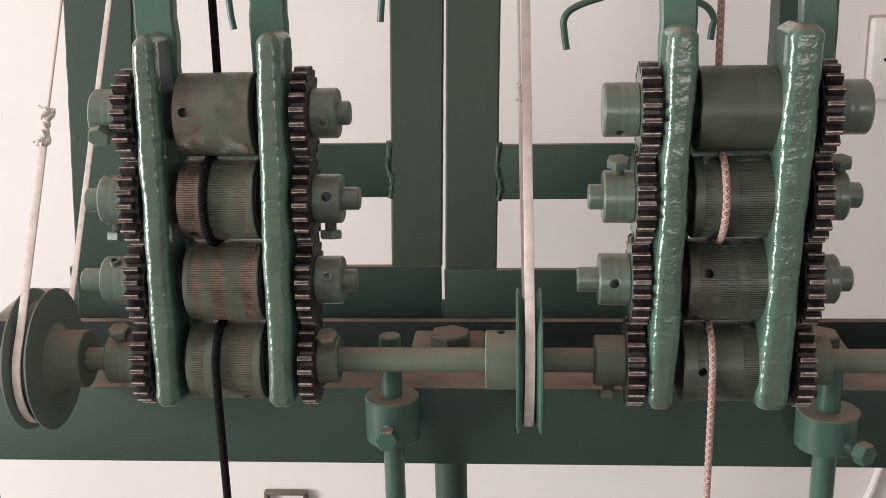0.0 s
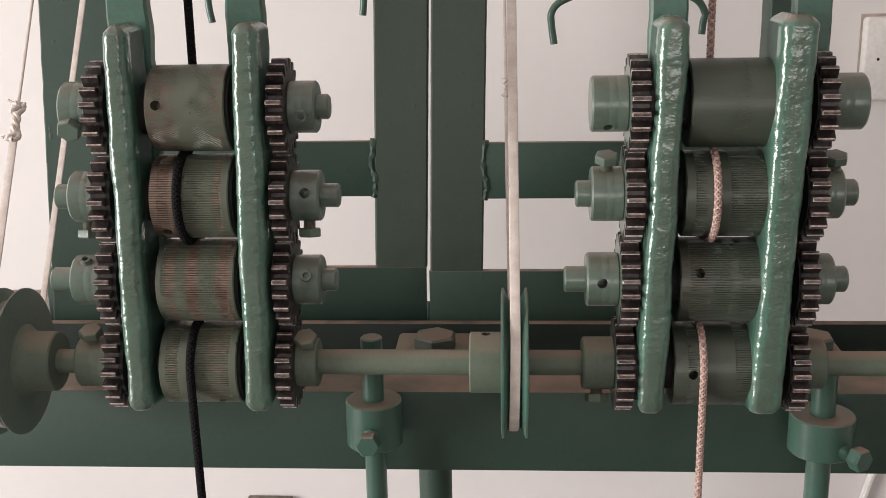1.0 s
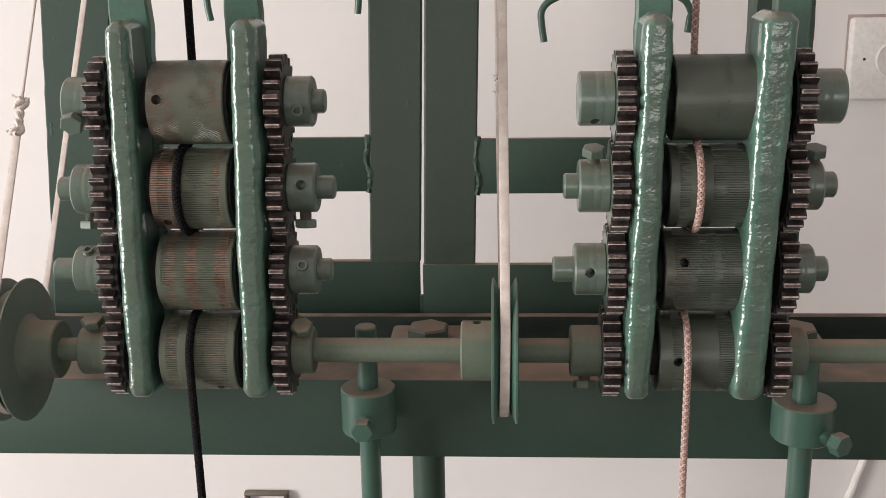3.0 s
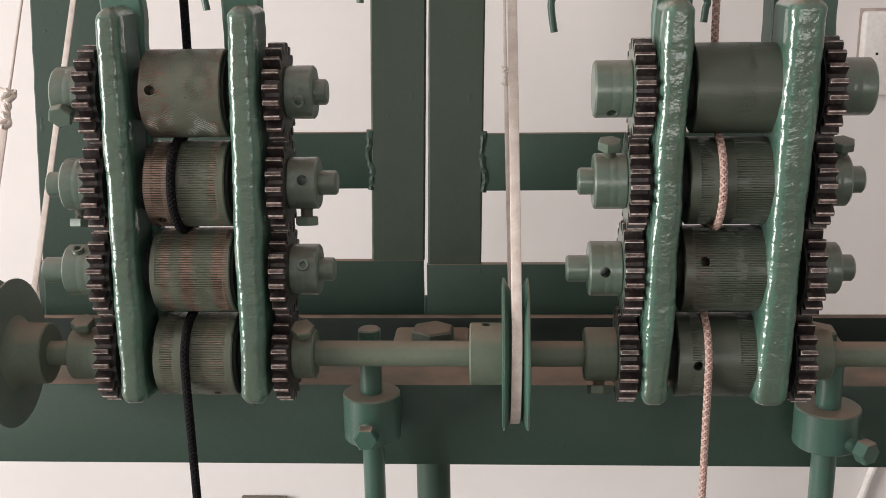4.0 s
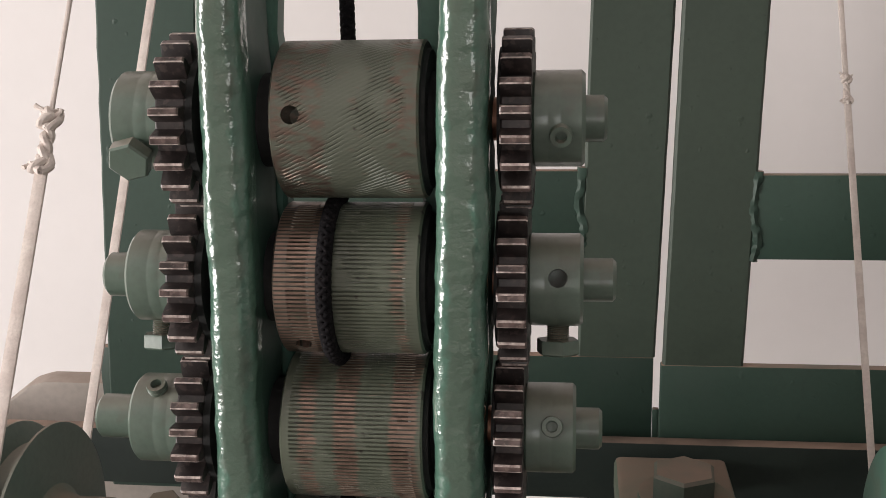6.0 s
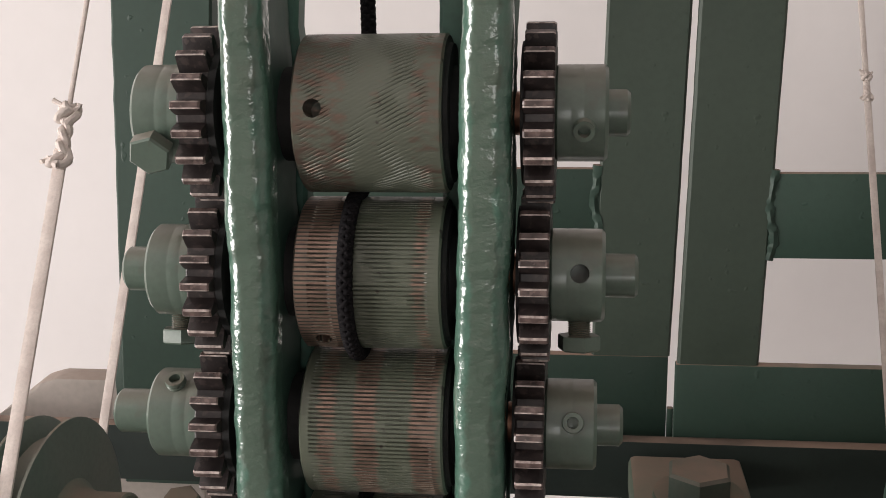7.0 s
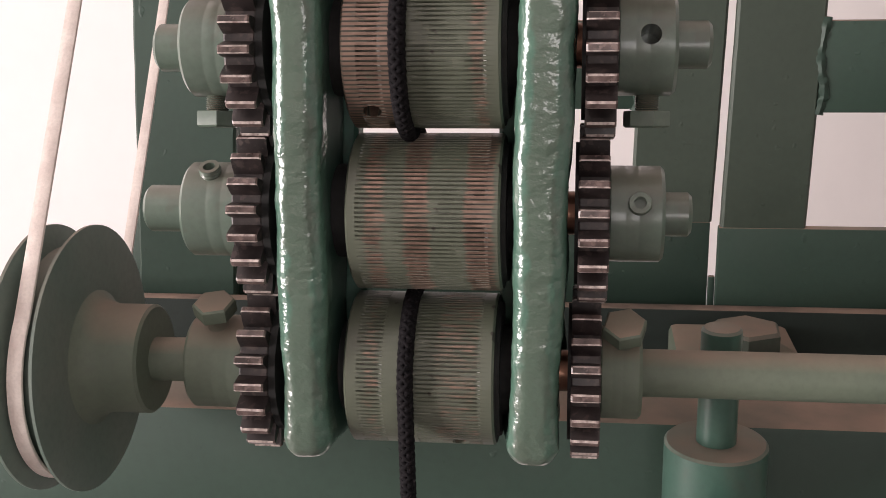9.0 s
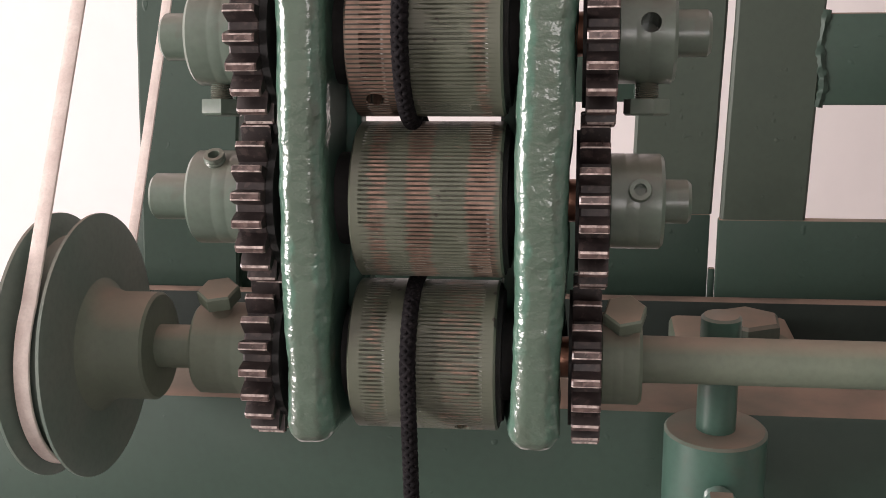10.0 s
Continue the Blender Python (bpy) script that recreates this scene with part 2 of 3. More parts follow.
def loft(rings, closed_ends=True, bm=None):
    bm = bm or bmesh.new()
    rows = [[bm.verts.new(p) for p in ring] for ring in rings]
    n = len(rows[0])
    for a, c in zip(rows, rows[1:]):
        for i in range(n):
            bm.faces.new((a[i], a[(i + 1) % n], c[(i + 1) % n], c[i]))
    if closed_ends:
        bm.faces.new(rows[0])
        bm.faces.new(rows[-1][::-1])
    return bm


def lathe(profile, centre, axis="X", n=48, bm=None, knurl=None):
    """profile: (along, radius); knurl(i, along): what is added to the radius."""
    rings = []
    for k, (s, r) in enumerate(profile):
        ring = []
        for i in range(n):
            a = 2 * math.pi * i / n
            rr = r + (knurl(i, s, a) if knurl else 0)
            u, v = rr * math.cos(a), rr * math.sin(a)
            p = {"X": (s, u, v), "Y": (u, s, v), "Z": (u, v, s)}[axis]
            ring.append(Vector(p) + Vector(centre))
        rings.append(ring)
    return loft(rings, True, bm)


def bar(x0, x1, y0, y1, z0, z1, bevel=0.002, bm=None, segments=2):
    own = bmesh.new()
    bmesh.ops.create_cube(own, size=1.0)
    for v in own.verts:
        v.co = Vector(((x0 + x1) / 2 + v.co.x * (x1 - x0), (y0 + y1) / 2 + v.co.y * (y1 - y0), (z0 + z1) / 2 + v.co.z * (z1 - z0)))
    if bevel:
        bmesh.ops.bevel(own, geom=own.edges[:], offset=bevel, segments=segments, affect="EDGES", profile=0.5)
    if bm is None:
        return own
    me = bpy.data.meshes.new("joined")
    own.to_mesh(me)
    own.free()
    bm.from_mesh(me)
    bpy.data.meshes.remove(me)
    return bm


def tube(points, radius, n=10, bm=None, flat=None, twist=None):
    """A round or, with flat=(width, thickness), a ribbon-like tube along points."""
    pts = [Vector(p) for p in points]
    rings = []
    ref = Vector((1, 0, 0))
    for i, p in enumerate(pts):
        d = (pts[min(i + 1, len(pts) - 1)] - pts[max(i - 1, 0)]).normalized()
        u = (ref - d * ref.dot(d))
        if u.length < 1e-4:
            u = Vector((0, 1, 0)) - d * d.y
        u.normalize()
        v = d.cross(u)
        ring = []
        for k in range(n):
            a = 2 * math.pi * k / n
            if flat:
                c, s = math.cos(a), math.sin(a)
                q = p + u * (flat[0] / 2 * math.copysign(abs(c) ** 0.5, c)) + v * (flat[1] / 2 * math.copysign(abs(s) ** 0.5, s))
            else:
                rr = radius * (1 + (twist(i, a) if twist else 0))
                q = p + u * rr * math.cos(a) + v * rr * math.sin(a)
            ring.append(q)
        rings.append(ring)
    return loft(rings, True, bm)


def smooth_path(points, per=12):
    """Catmull-Rom through points."""
    p = [Vector(q) for q in points]
    p = [p[0] * 2 - p[1]] + p + [p[-1] * 2 - p[-2]]
    out = []
    for i in range(1, len(p) - 2):
        for k in range(per):
            t = k / per
            out.append(0.5 * ((2 * p[i]) + (p[i + 1] - p[i - 1]) * t + (2 * p[i - 1] - 5 * p[i] + 4 * p[i + 1] - p[i + 2]) * t * t + (3 * p[i] - p[i - 1] - 3 * p[i + 1] + p[i + 2]) * t ** 3))
    return out + [p[-2]]


def drill(ob, place, way, radius, depth):
    """Cuts a round hole into ob, from place along -way, in world coordinates."""
    bpy.context.view_layer.update()
    bm = bmesh.new()
    w = Vector(way).normalized()
    m = Matrix.Translation(Vector(place) - w * (depth - 0.02) / 2 * 1.0) @ w.to_track_quat("Z", "Y").to_matrix().to_4x4()
    bmesh.ops.create_cone(bm, cap_ends=True, segments=20, radius1=radius, radius2=radius, depth=depth + 0.02, matrix=ob.matrix_world.inverted() @ m)
    me = bpy.data.meshes.new("cutter")
    bm.to_mesh(me)
    bm.free()
    for x in ob.data.materials:
        me.materials.append(x)
    cut = new("cutter", me)
    cut.parent = ob
    mod = ob.modifiers.new("hole", "BOOLEAN")
    mod.operation, mod.solver, mod.object = "DIFFERENCE", "EXACT", cut
    bpy.context.view_layer.update()
    done = bpy.data.meshes.new_from_object(ob.evaluated_get(bpy.context.evaluated_depsgraph_get()))
    ob.modifiers.clear()
    done.name = ob.name
    ob.data = done
    bpy.data.objects.remove(cut)
    bpy.data.meshes.remove(me)


def around(angle):
    """The way out from a level shaft: 0 towards the front, 90 up."""
    a = radians(angle)
    return Vector((0, -math.cos(a), math.sin(a)))


def hex_bolt(name, base, way, shank, length, across, height, parent, mat, label="", turn=10):
    """A hexagon-headed screw that stands out from base along way."""
    w = Vector(way).normalized()
    bm = bmesh.new()
    rings = []
    steps = 14
    for i in range(steps * 2):
        s = -0.003 + (length + 0.003) * i / (steps * 2 - 1)
        rings.append([(math.cos(a) * (shank + (0.0004 if i % 2 else -0.0002)), math.sin(a) * (shank + (0.0004 if i % 2 else -0.0002)), s) for a in [2 * math.pi * k / 16 for k in range(16)]])
    loft(rings, True, bm)
    R = across / math.sqrt(3)
    hexa = lambda r, s: [(math.cos(radians(60 * k + turn)) * r, math.sin(radians(60 * k + turn)) * r, s) for k in range(6)]
    loft([hexa(R * 0.97, length), hexa(R, length + 0.0006), hexa(R, length + height * 0.88), hexa(R * 0.9, length + height)], True, bm)
    m = Matrix.Translation(base) @ w.to_track_quat("Z", "Y").to_matrix().to_4x4()
    bmesh.ops.transform(bm, matrix=m, verts=bm.verts)
    return part(name, bm, mat, parent, label, smooth=25)


def socket_screw(base, way, parent):
    w = Vector(way).normalized()
    bm = bmesh.new()
    ring = lambda r, s, n=18: [(math.cos(2 * math.pi * k / n) * r, math.sin(2 * math.pi * k / n) * r, s) for k in range(n)]
    rows = [ring(0.0036 + (0.0003 if i % 2 else 0), -0.003 + 0.0007 * i) for i in range(9)]
    rows += [ring(0.0036, 0.003), ring(0.0021, 0.003), ring(0.0019, -0.001)]
    loft(rows, True, bm)
    m = Matrix.Translation(base) @ w.to_track_quat("Z", "Y").to_matrix().to_4x4()
    bmesh.ops.transform(bm, matrix=m, verts=bm.verts)
    return part("set_screw", bm, SATIN, parent, "threaded socket set screw")


# ---- setting ----
WALL_Y = 1.45


def slab(name, x0, x1, y0, y1, z0, z1, mat, label, category):
    ob = part(name, bar(x0, x1, y0, y1, z0, z1, 0), mat)
    return tagged(ob, label, category, kind="structure")


slab("floor", -3.0, 2.6, -3.4, 1.6, -0.1, 0.0, FLOOR, "plain unseen floor, grey to cut bounce light", "floor")
slab("ceiling", -3.0, 2.6, -3.4, 1.6, 2.9, 3.0, PLASTER, "plain white plaster ceiling", "ceiling")
slab("wall_north", -3.0, 2.6, WALL_Y, 1.6, 0.0, 2.9, PLASTER, "white painted plaster wall behind the machine", "wall")
slab("wall_east", 2.5, 2.6, -3.3, WALL_Y, 0.0, 2.9, ROOM, "unseen plain wall, dull to cut bounce light", "wall")


def wall_with_opening(name, along, fixed0, fixed1, lo, hi, w0, w1, s0, s1):
    bm = bmesh.new()
    for a0, a1, z0, z1 in ((lo, w0, 0, 2.9), (w1, hi, 0, 2.9), (w0, w1, 0, s0), (w0, w1, s1, 2.9)):
        if along == "y":
            bar(fixed0, fixed1, a0, a1, z0, z1, 0, bm)
        else:
            bar(a0, a1, fixed0, fixed1, z0, z1, 0, bm)
    return tagged(part(name, bm, ROOM), "unseen wall, dull to cut bounce light, with an opening to daylight", "wall", kind="structure")


wall_with_opening("wall_west", "y", -3.0, -2.9, -3.3, WALL_Y, -1.1, 0.1, 0.35, 2.05)
# The south opening is added only for the fill light.
wall_with_opening("wall_south", "x", -3.4, -3.3, -3.0, 2.6, 0.15, 1.25, 1.15, 2.35)

# ---- machine frame ----
frame_thing = thing("machine_frame", (0, 0.9, 1.0), "dark green painted steel machine frame with dusty ledges and weld beads", "machine frame")
part("front_beam", bar(-0.75, 0.75, 0.795, 0.855, 1.09, 1.154, 0.0025), FRAME, frame_thing, "green steel beam with brown dust on top")
# Near-black strip below the lower bars, with dust on its top edge.
part("back_beam", bar(-0.75, 0.75, 0.984, 0.994, 1.1, 1.138, 0.001), NEAR_BLACK, frame_thing, "near-black steel strip with a dusty top edge")


def rough_flat(x0, x1, y0, y1, z0, z1, lean=0.0, seed=0, bump=0.0012):
    """A flat steel bar, upright, with slightly uneven painted edges."""
    rings = []
    n = 60
    for i in range(n + 1):
        z = z0 + (z1 - z0) * i / n
        j = [bump * noise.noise(Vector((seed + k * 7.3, z * 60, 0))) for k in range(2)]
        dx = lean * (z - z0)
        b = 0.0015
        rings.append([(x0 + dx + j[0], y0 + b, z), (x0 + dx + b + j[0], y0, z), (x1 + dx - b + j[1], y0, z), (x1 + dx + j[1], y0 + b, z), (x1 + dx + j[1], y1, z), (x0 + dx + j[0], y1, z)])
    return loft(rings)


part("inner_post", rough_flat(-0.0515, -0.0042, 1.008, 1.015, 1.184, 1.75, 0.027, 1, 0.0003), POST, frame_thing)
part("inner_post", rough_flat(-0.0006, 0.0466, 0.996, 1.003, 1.184, 1.75, 0.023, 2, 0.0003), POST, frame_thing)
part("outer_post", rough_flat(-0.357, -0.295, 1.0, 1.03, 1.09, 1.75, 0.07, 3, 0.0008), FRAME, frame_thing)
part("outer_post", rough_flat(0.287, 0.338, 1.0, 1.03, 1.09, 1.75, 0.0, 4, 0.0008), FRAME, frame_thing)
for x0, x1, y in ((-0.34, -0.0478, 1.0085), (0.0475, 0.287, 0.9965)):
    part("cross_bar", bar(x0, x1, y, y + 0.006, 1.25, 1.3, 0.001), FRAME, frame_thing)
for x0, x1, y in ((-0.36, -0.0052, 1.0075), (-0.0016, 0.3, 0.9955)):
    part("lower_bar", bar(x0, x1, y, y + 0.0075, 1.122, 1.184, 0.001), FRAME, frame_thing)


def weld(points, radius, seed):
    path = smooth_path(points, 10)
    return tube(path, radius, 8, twist=lambda i, a: 0.5 * noise.noise(Vector((i * 0.45, math.cos(a), seed))))


for k, (x, y) in enumerate(((-0.0503, 1.0103), (0.0487, 0.9983))):
    part("weld_bead", weld([(x, y, 1.249), (x + 0.002, y, 1.262), (x - 0.001, y, 1.28), (x + 0.001, y, 1.302)], 0.0032, k), FRAME, frame_thing, "lumpy painted weld bead")
part("gap_filler", bar(-0.0052, -0.0014, 1.0035, 1.0075, 1.122, 1.152, 0.0008), FRAME, frame_thing, "dust packed into the foot of the gap")
part("leg", bar(-0.43, -0.375, 0.83, 0.85, 0.0, 1.09, 0.002), FRAME, frame_thing)
part("leg", bar(0.5, 0.555, 0.83, 0.85, 0.0, 1.09, 0.002), FRAME, frame_thing)
part("column", lathe([(0.0, 0.014), (1.12, 0.014)], (0.007, 0.9, 0.0), "Z", 32), FRAME, frame_thing, "round green pipe under the bolt plate")


def bolt_block(x, y):
    """A dusty clamping plate across the gap with a washer and a large hexagon bolt."""
    bm = bmesh.new()
    bar(x - 0.036, x + 0.03, 0.857, 0.983, 1.108, 1.131, 0.004, bm)
    block = part("clamp_plate", bm, DUSTY, frame_thing, "dust-covered clamping plate")
    part("washer", lathe([(1.131, 0.025), (1.134, 0.0245)], (x, y, 0), "Z", 32), DUSTY, block)
    hex_bolt("hex_bolt", (x, y, 1.134), (0, 0, 1), 0.008, 0.0, 0.0325, 0.0145, block, BOLT, "large dusty hexagon bolt head", 25)


bolt_block(0.007, 0.93)
bolt_block(0.321, 0.93)


def upright(x0, x1, y0, y1, seed):
    """A lumpy painted upright behind a side plate, with a clamp at its head."""
    ob = part("upright", rough_flat(x0, x1, y0, y1, 1.185, 1.6, 0.0, seed, 0.0016), TEAL, frame_thing, "lumpy enamelled upright bar")
    part("head_clamp", bar(x0 - 0.006, x1 + 0.005, y0 - 0.006, y1 + 0.004, 1.449, 1.475, 0.003), TEAL, ob)


for k, (x0, x1) in enumerate(((-0.187, -0.1605), (-0.11, -0.0855), (0.1575, 0.1805), (0.2455, 0.2685))):
    upright(x0, x1, 0.7575, 0.768, 20 + k)
part("head_rail", bar(-0.36, 0.345, 0.7685, 0.785, 1.57, 1.6, 0.002), FRAME, frame_thing)

# ---- adjusting rods with collars ----


def rod(x, y, top, collar_z, radius, collar_r, bolt_way, tall):
    t = thing("support_rod", (x, y, 1.0), "round green support rod with a dusty clamping collar", "rod", "support rods")
    part("rod", lathe([(0.7, radius), (top - 0.001, radius), (top, radius - 0.001)], (x, y, 0), "Z", 32), RODPAINT, t, "green rod with a dusty end")
    c = part("collar", lathe([(collar_z - tall, collar_r - 0.001), (collar_z - tall + 0.001, collar_r), (collar_z - 0.001, collar_r), (collar_z, collar_r - 0.001)], (x, y, 0), "Z", 40), RODPAINT, t, "thick green collar with dust on top")
    w = Vector(bolt_way).normalized()
    hex_bolt("clamp_screw", Vector((x, y, collar_z - 0.02)) + w * collar_r * 0.97, w, 0.005, 0.009, 0.0145, 0.009, c, RODPAINT, "dusty hexagon screw", 0)


rod(-0.027, 0.775, 1.204, 1.157, 0.0077, 0.02, (-0.02, -1, 0), 0.034)
rod(0.287, 0.772, 1.19, 1.149, 0.0085, 0.0222, (0.5, -0.85, 0), 0.028)

# ---- roller units ----
RZ = (1.3704, 1.3128, 1.2556, 1.197)
ROLLER_R = 0.0274
AXIS_Y = 0.745


LEAN, MID = 0.027, 1.2845


def bar_section(hx, depth, front, back):
    """The outline of a flat bar seen from its end, as (x, y, nx, ny): round front corners, small back ones, y from the front."""
    out = []
    for cx, cy, r, a0, n in ((hx - front, front, front, -90, 9), (hx - back, depth - back, back, 0, 3), (-hx + back, depth - back, back, 90, 3), (-hx + front, front, front, 180, 9)):
        for k in range(n):
            a = radians(a0 + 90 * k / (n - 1))
            out.append((cx + r * math.cos(a), cy + r * math.sin(a), math.cos(a), math.sin(a)))
        x, y, nx, ny = out[-1]
        if a0 in (-90, 90):
            end = depth - back if a0 == -90 else front
            out += [(x, y + (end - y) * f, nx, ny) for f in (0.2, 0.4, 0.6, 0.8)]
    return out


def side_plate(x, half, seed, parent, inward, z0=1.173, z1=1.425):
    """A thick flat bar with rounded, lumpy, enamelled edges, a wavy width and a foot that spreads inward at the back."""
    rings = []
    n = 190
    y0, y1 = 0.7145, 0.754
    for i in range(n + 1):
        z = z0 + (z1 - z0) * i / n
        end = min(z - z0, z1 - z)
        inset = (0.0055 if z > MID else 0.0025) * (1 - min(1, end / 0.007)) ** 2
        foot = max(0.0, 1 - (z - z0) / 0.024) ** 2
        ring = []
        hx = half - inset + 0.0014 * noise.noise(Vector((seed + 5.1, z * 21, 0.4)))
        wav = 0.0007 * noise.noise(Vector((seed, z * 28, 0)))
        for px, py, c, s in bar_section(hx, y1 - y0 - 2 * inset, min(0.0058, hx * 0.72), 0.002):
            if px * inward > 0:
                px += inward * 0.0075 * foot * min(1.0, py / (y1 - y0))
            q = Vector((x + px + wav + LEAN * (z - MID), y0 + inset + py, z))
            lump = 0.00027 * noise.noise(q * 240 + Vector((seed, 0.3, 0.7))) + 0.00035 * noise.noise(q * 110 + Vector((0.2, seed, 0))) + 0.0005 * noise.noise(q * 43)
            ring.append(q + Vector((c, s, 0)) * lump)
        rings.append(ring)
    bm = loft(rings)
    bm.normal_update()
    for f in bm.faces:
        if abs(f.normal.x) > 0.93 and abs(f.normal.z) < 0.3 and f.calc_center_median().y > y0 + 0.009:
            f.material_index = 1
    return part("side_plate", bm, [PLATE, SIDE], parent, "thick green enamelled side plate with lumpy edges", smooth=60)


def roller(parent, x0, x1, z, r, mat, knurls, label, diagonal=False):
    """knurls: stretches (from, to) along the roller that carry fine axial ridges."""
    n = 660
    dx = 0.0005 if diagonal else 0.002
    prof = [(x0, r - 0.0012), (x0 + 0.0008, r)]
    for lo, hi in knurls:
        k = max(2, int((hi - lo) / dx))
        prof += [(lo, r)] + [(lo + 0.0011 + (hi - lo - 0.0022) * q / k, r) for q in range(k + 1)] + [(hi, r)]
    prof += [(x1 - 0.0028, r), (x1 - 0.002, r - 0.0008), (x1 - 0.0018, r - 0.003), (x1 - 0.0004, r - 0.0035)]
    inside = lambda s: any(lo + 0.0002 < s < hi - 0.0002 for lo, hi in knurls)

    def ridge(i, s, a):
        if not inside(s):
            return 0.0
        shift = round((s - x0) / dx) if diagonal else 0
        wear = noise.noise(Vector((math.cos(a) * 2.2, math.sin(a) * 2.2, s * 110 + z * 40)))
        line = noise.noise(Vector((i // 6 * 0.73, s * 160, z * 50)))
        deep = min(0.55, max(0.12, 0.2 + 1.2 * wear)) if diagonal else min(1.0, max(0.0, 0.8 + 1.3 * wear + 0.9 * line))
        return -0.0008 * deep if (i + shift) % 6 in ((0,) if diagonal else (0, 1)) else 0.0

    bm = lathe(prof, (0, AXIS_Y, z), "X", n, knurl=ridge)
    # The end step is coloured black in place of shade in the gap.
    for f in bm.faces:
        if all(v.co.x > x1 - 0.0021 for v in f.verts):
            f.material_index = 1
    return part("roller", bm, [mat, GAP_BLACK], parent, label, ((x0 + x1) / 2, AXIS_Y, z), 14)


TEETH, TIP, ROOT = 20, 0.031, 0.0243


def gear(parent, x0, x1, z, phase, mats, painted=0):
    """A spur gear; painted: -1 or 1 for the side face that carries green paint."""
    outline = []
    for i in range(TEETH):
        c = 2 * math.pi * (i + phase) / TEETH
        w = 2 * math.pi / TEETH
        for f, r in ((-0.34, ROOT), (-0.25, 0.45 * TIP + 0.55 * ROOT), (-0.165, TIP - 0.0007), (-0.105, TIP), (0.075, TIP), (0.12, TIP - 0.0003), (0.25, 0.45 * TIP + 0.55 * ROOT), (0.34, ROOT)):
            a = c + f * w
            outline.append((r * math.cos(a), r * math.sin(a)))
    rings = []
    for s, k in ((x0, 0.985), (x0 + 0.0006, 1.0), (x1 - 0.0006, 1.0), (x1, 0.985)):
        rings.append([(s, AXIS_Y + u * k, z + v * k) for u, v in outline])
    bm = loft(rings)
    bm.faces.ensure_lookup_table()
    for f in bm.faces:
        if len(f.verts) == 4 and all(math.hypot(v.co.y - AXIS_Y, v.co.z - z) > TIP * 0.96 for v in f.verts):
            wide = max((v.co - w.co).yz.length for v in f.verts for w in f.verts)
            f.material_index = 2 if wide < 0.00115 else 3
    if painted:
        for f in bm.faces:
            if len(f.verts) > 8 and (f.calc_center_median().x - (x0 + x1) / 2) * painted > 0:
                f.material_index = 1
    return part("gear", bm, mats, parent, "greasy worn steel spur gear", ((x0 + x1) / 2, AXIS_Y, z), 25)


def hub(parent, x0, x1, z, r, outer, shaft_to, shaft_r, mat=None, screw=None, hole=None, recess=False):
    """A gear boss between x0 and x1 with the end of its shaft out to shaft_to."""
    mat = mat or SATIN
    b = 0.0012
    prof = [(x0, r - b), (x0 + b, r)]
    for f in (0.45, 0.68):
        c = x0 + (x1 - x0) * (f if outer < 0 else 1 - f)
        prof += [(c - 0.0004, r), (c, r - 0.00007), (c + 0.0004, r)]
    prof = sorted(prof) + [(x1 - b, r), (x1, r - b)]
    if recess:
        prof = ([(x0 + 0.003, 0.007), (x0, 0.008)] if outer < 0 else []) + prof + ([(x1, 0.008), (x1 - 0.003, 0.007)] if outer > 0 else [])
    h = part("hub", lathe(prof, (0, AXIS_Y, z), "X", 48), mat, parent, "green painted gear boss", ((x0 + x1) / 2, AXIS_Y, z))
    if shaft_to is not None:
        a, c = (x1 - 0.001, shaft_to) if outer > 0 else (shaft_to, x0 + 0.001)
        e = 0.0012
        prof = [(a, shaft_r - (0 if outer > 0 else e)), (a + e, shaft_r), (c - e, shaft_r), (c, shaft_r - (e if outer > 0 else 0))]
        part("shaft_end", lathe(prof, (0, AXIS_Y, z), "X", 32), mat, h)
    mid = Vector(((x0 + x1) / 2 + 0.001 * outer, AXIS_Y, z))
    if hole is not None:
        drill(h, mid + around(hole) * r, around(hole), 0.0033, 0.0145)
    if screw:
        kind, angle, length = screw
        w = around(angle)
        if kind == "hex":
            hex_bolt("set_bolt", mid + w * (r - 0.001), w, 0.0037, length, 0.0135, 0.0055, h, mat, "hexagon-headed set bolt with chipped paint", 15)
        else:
            socket_screw(mid + w * r, w, h)
    return h


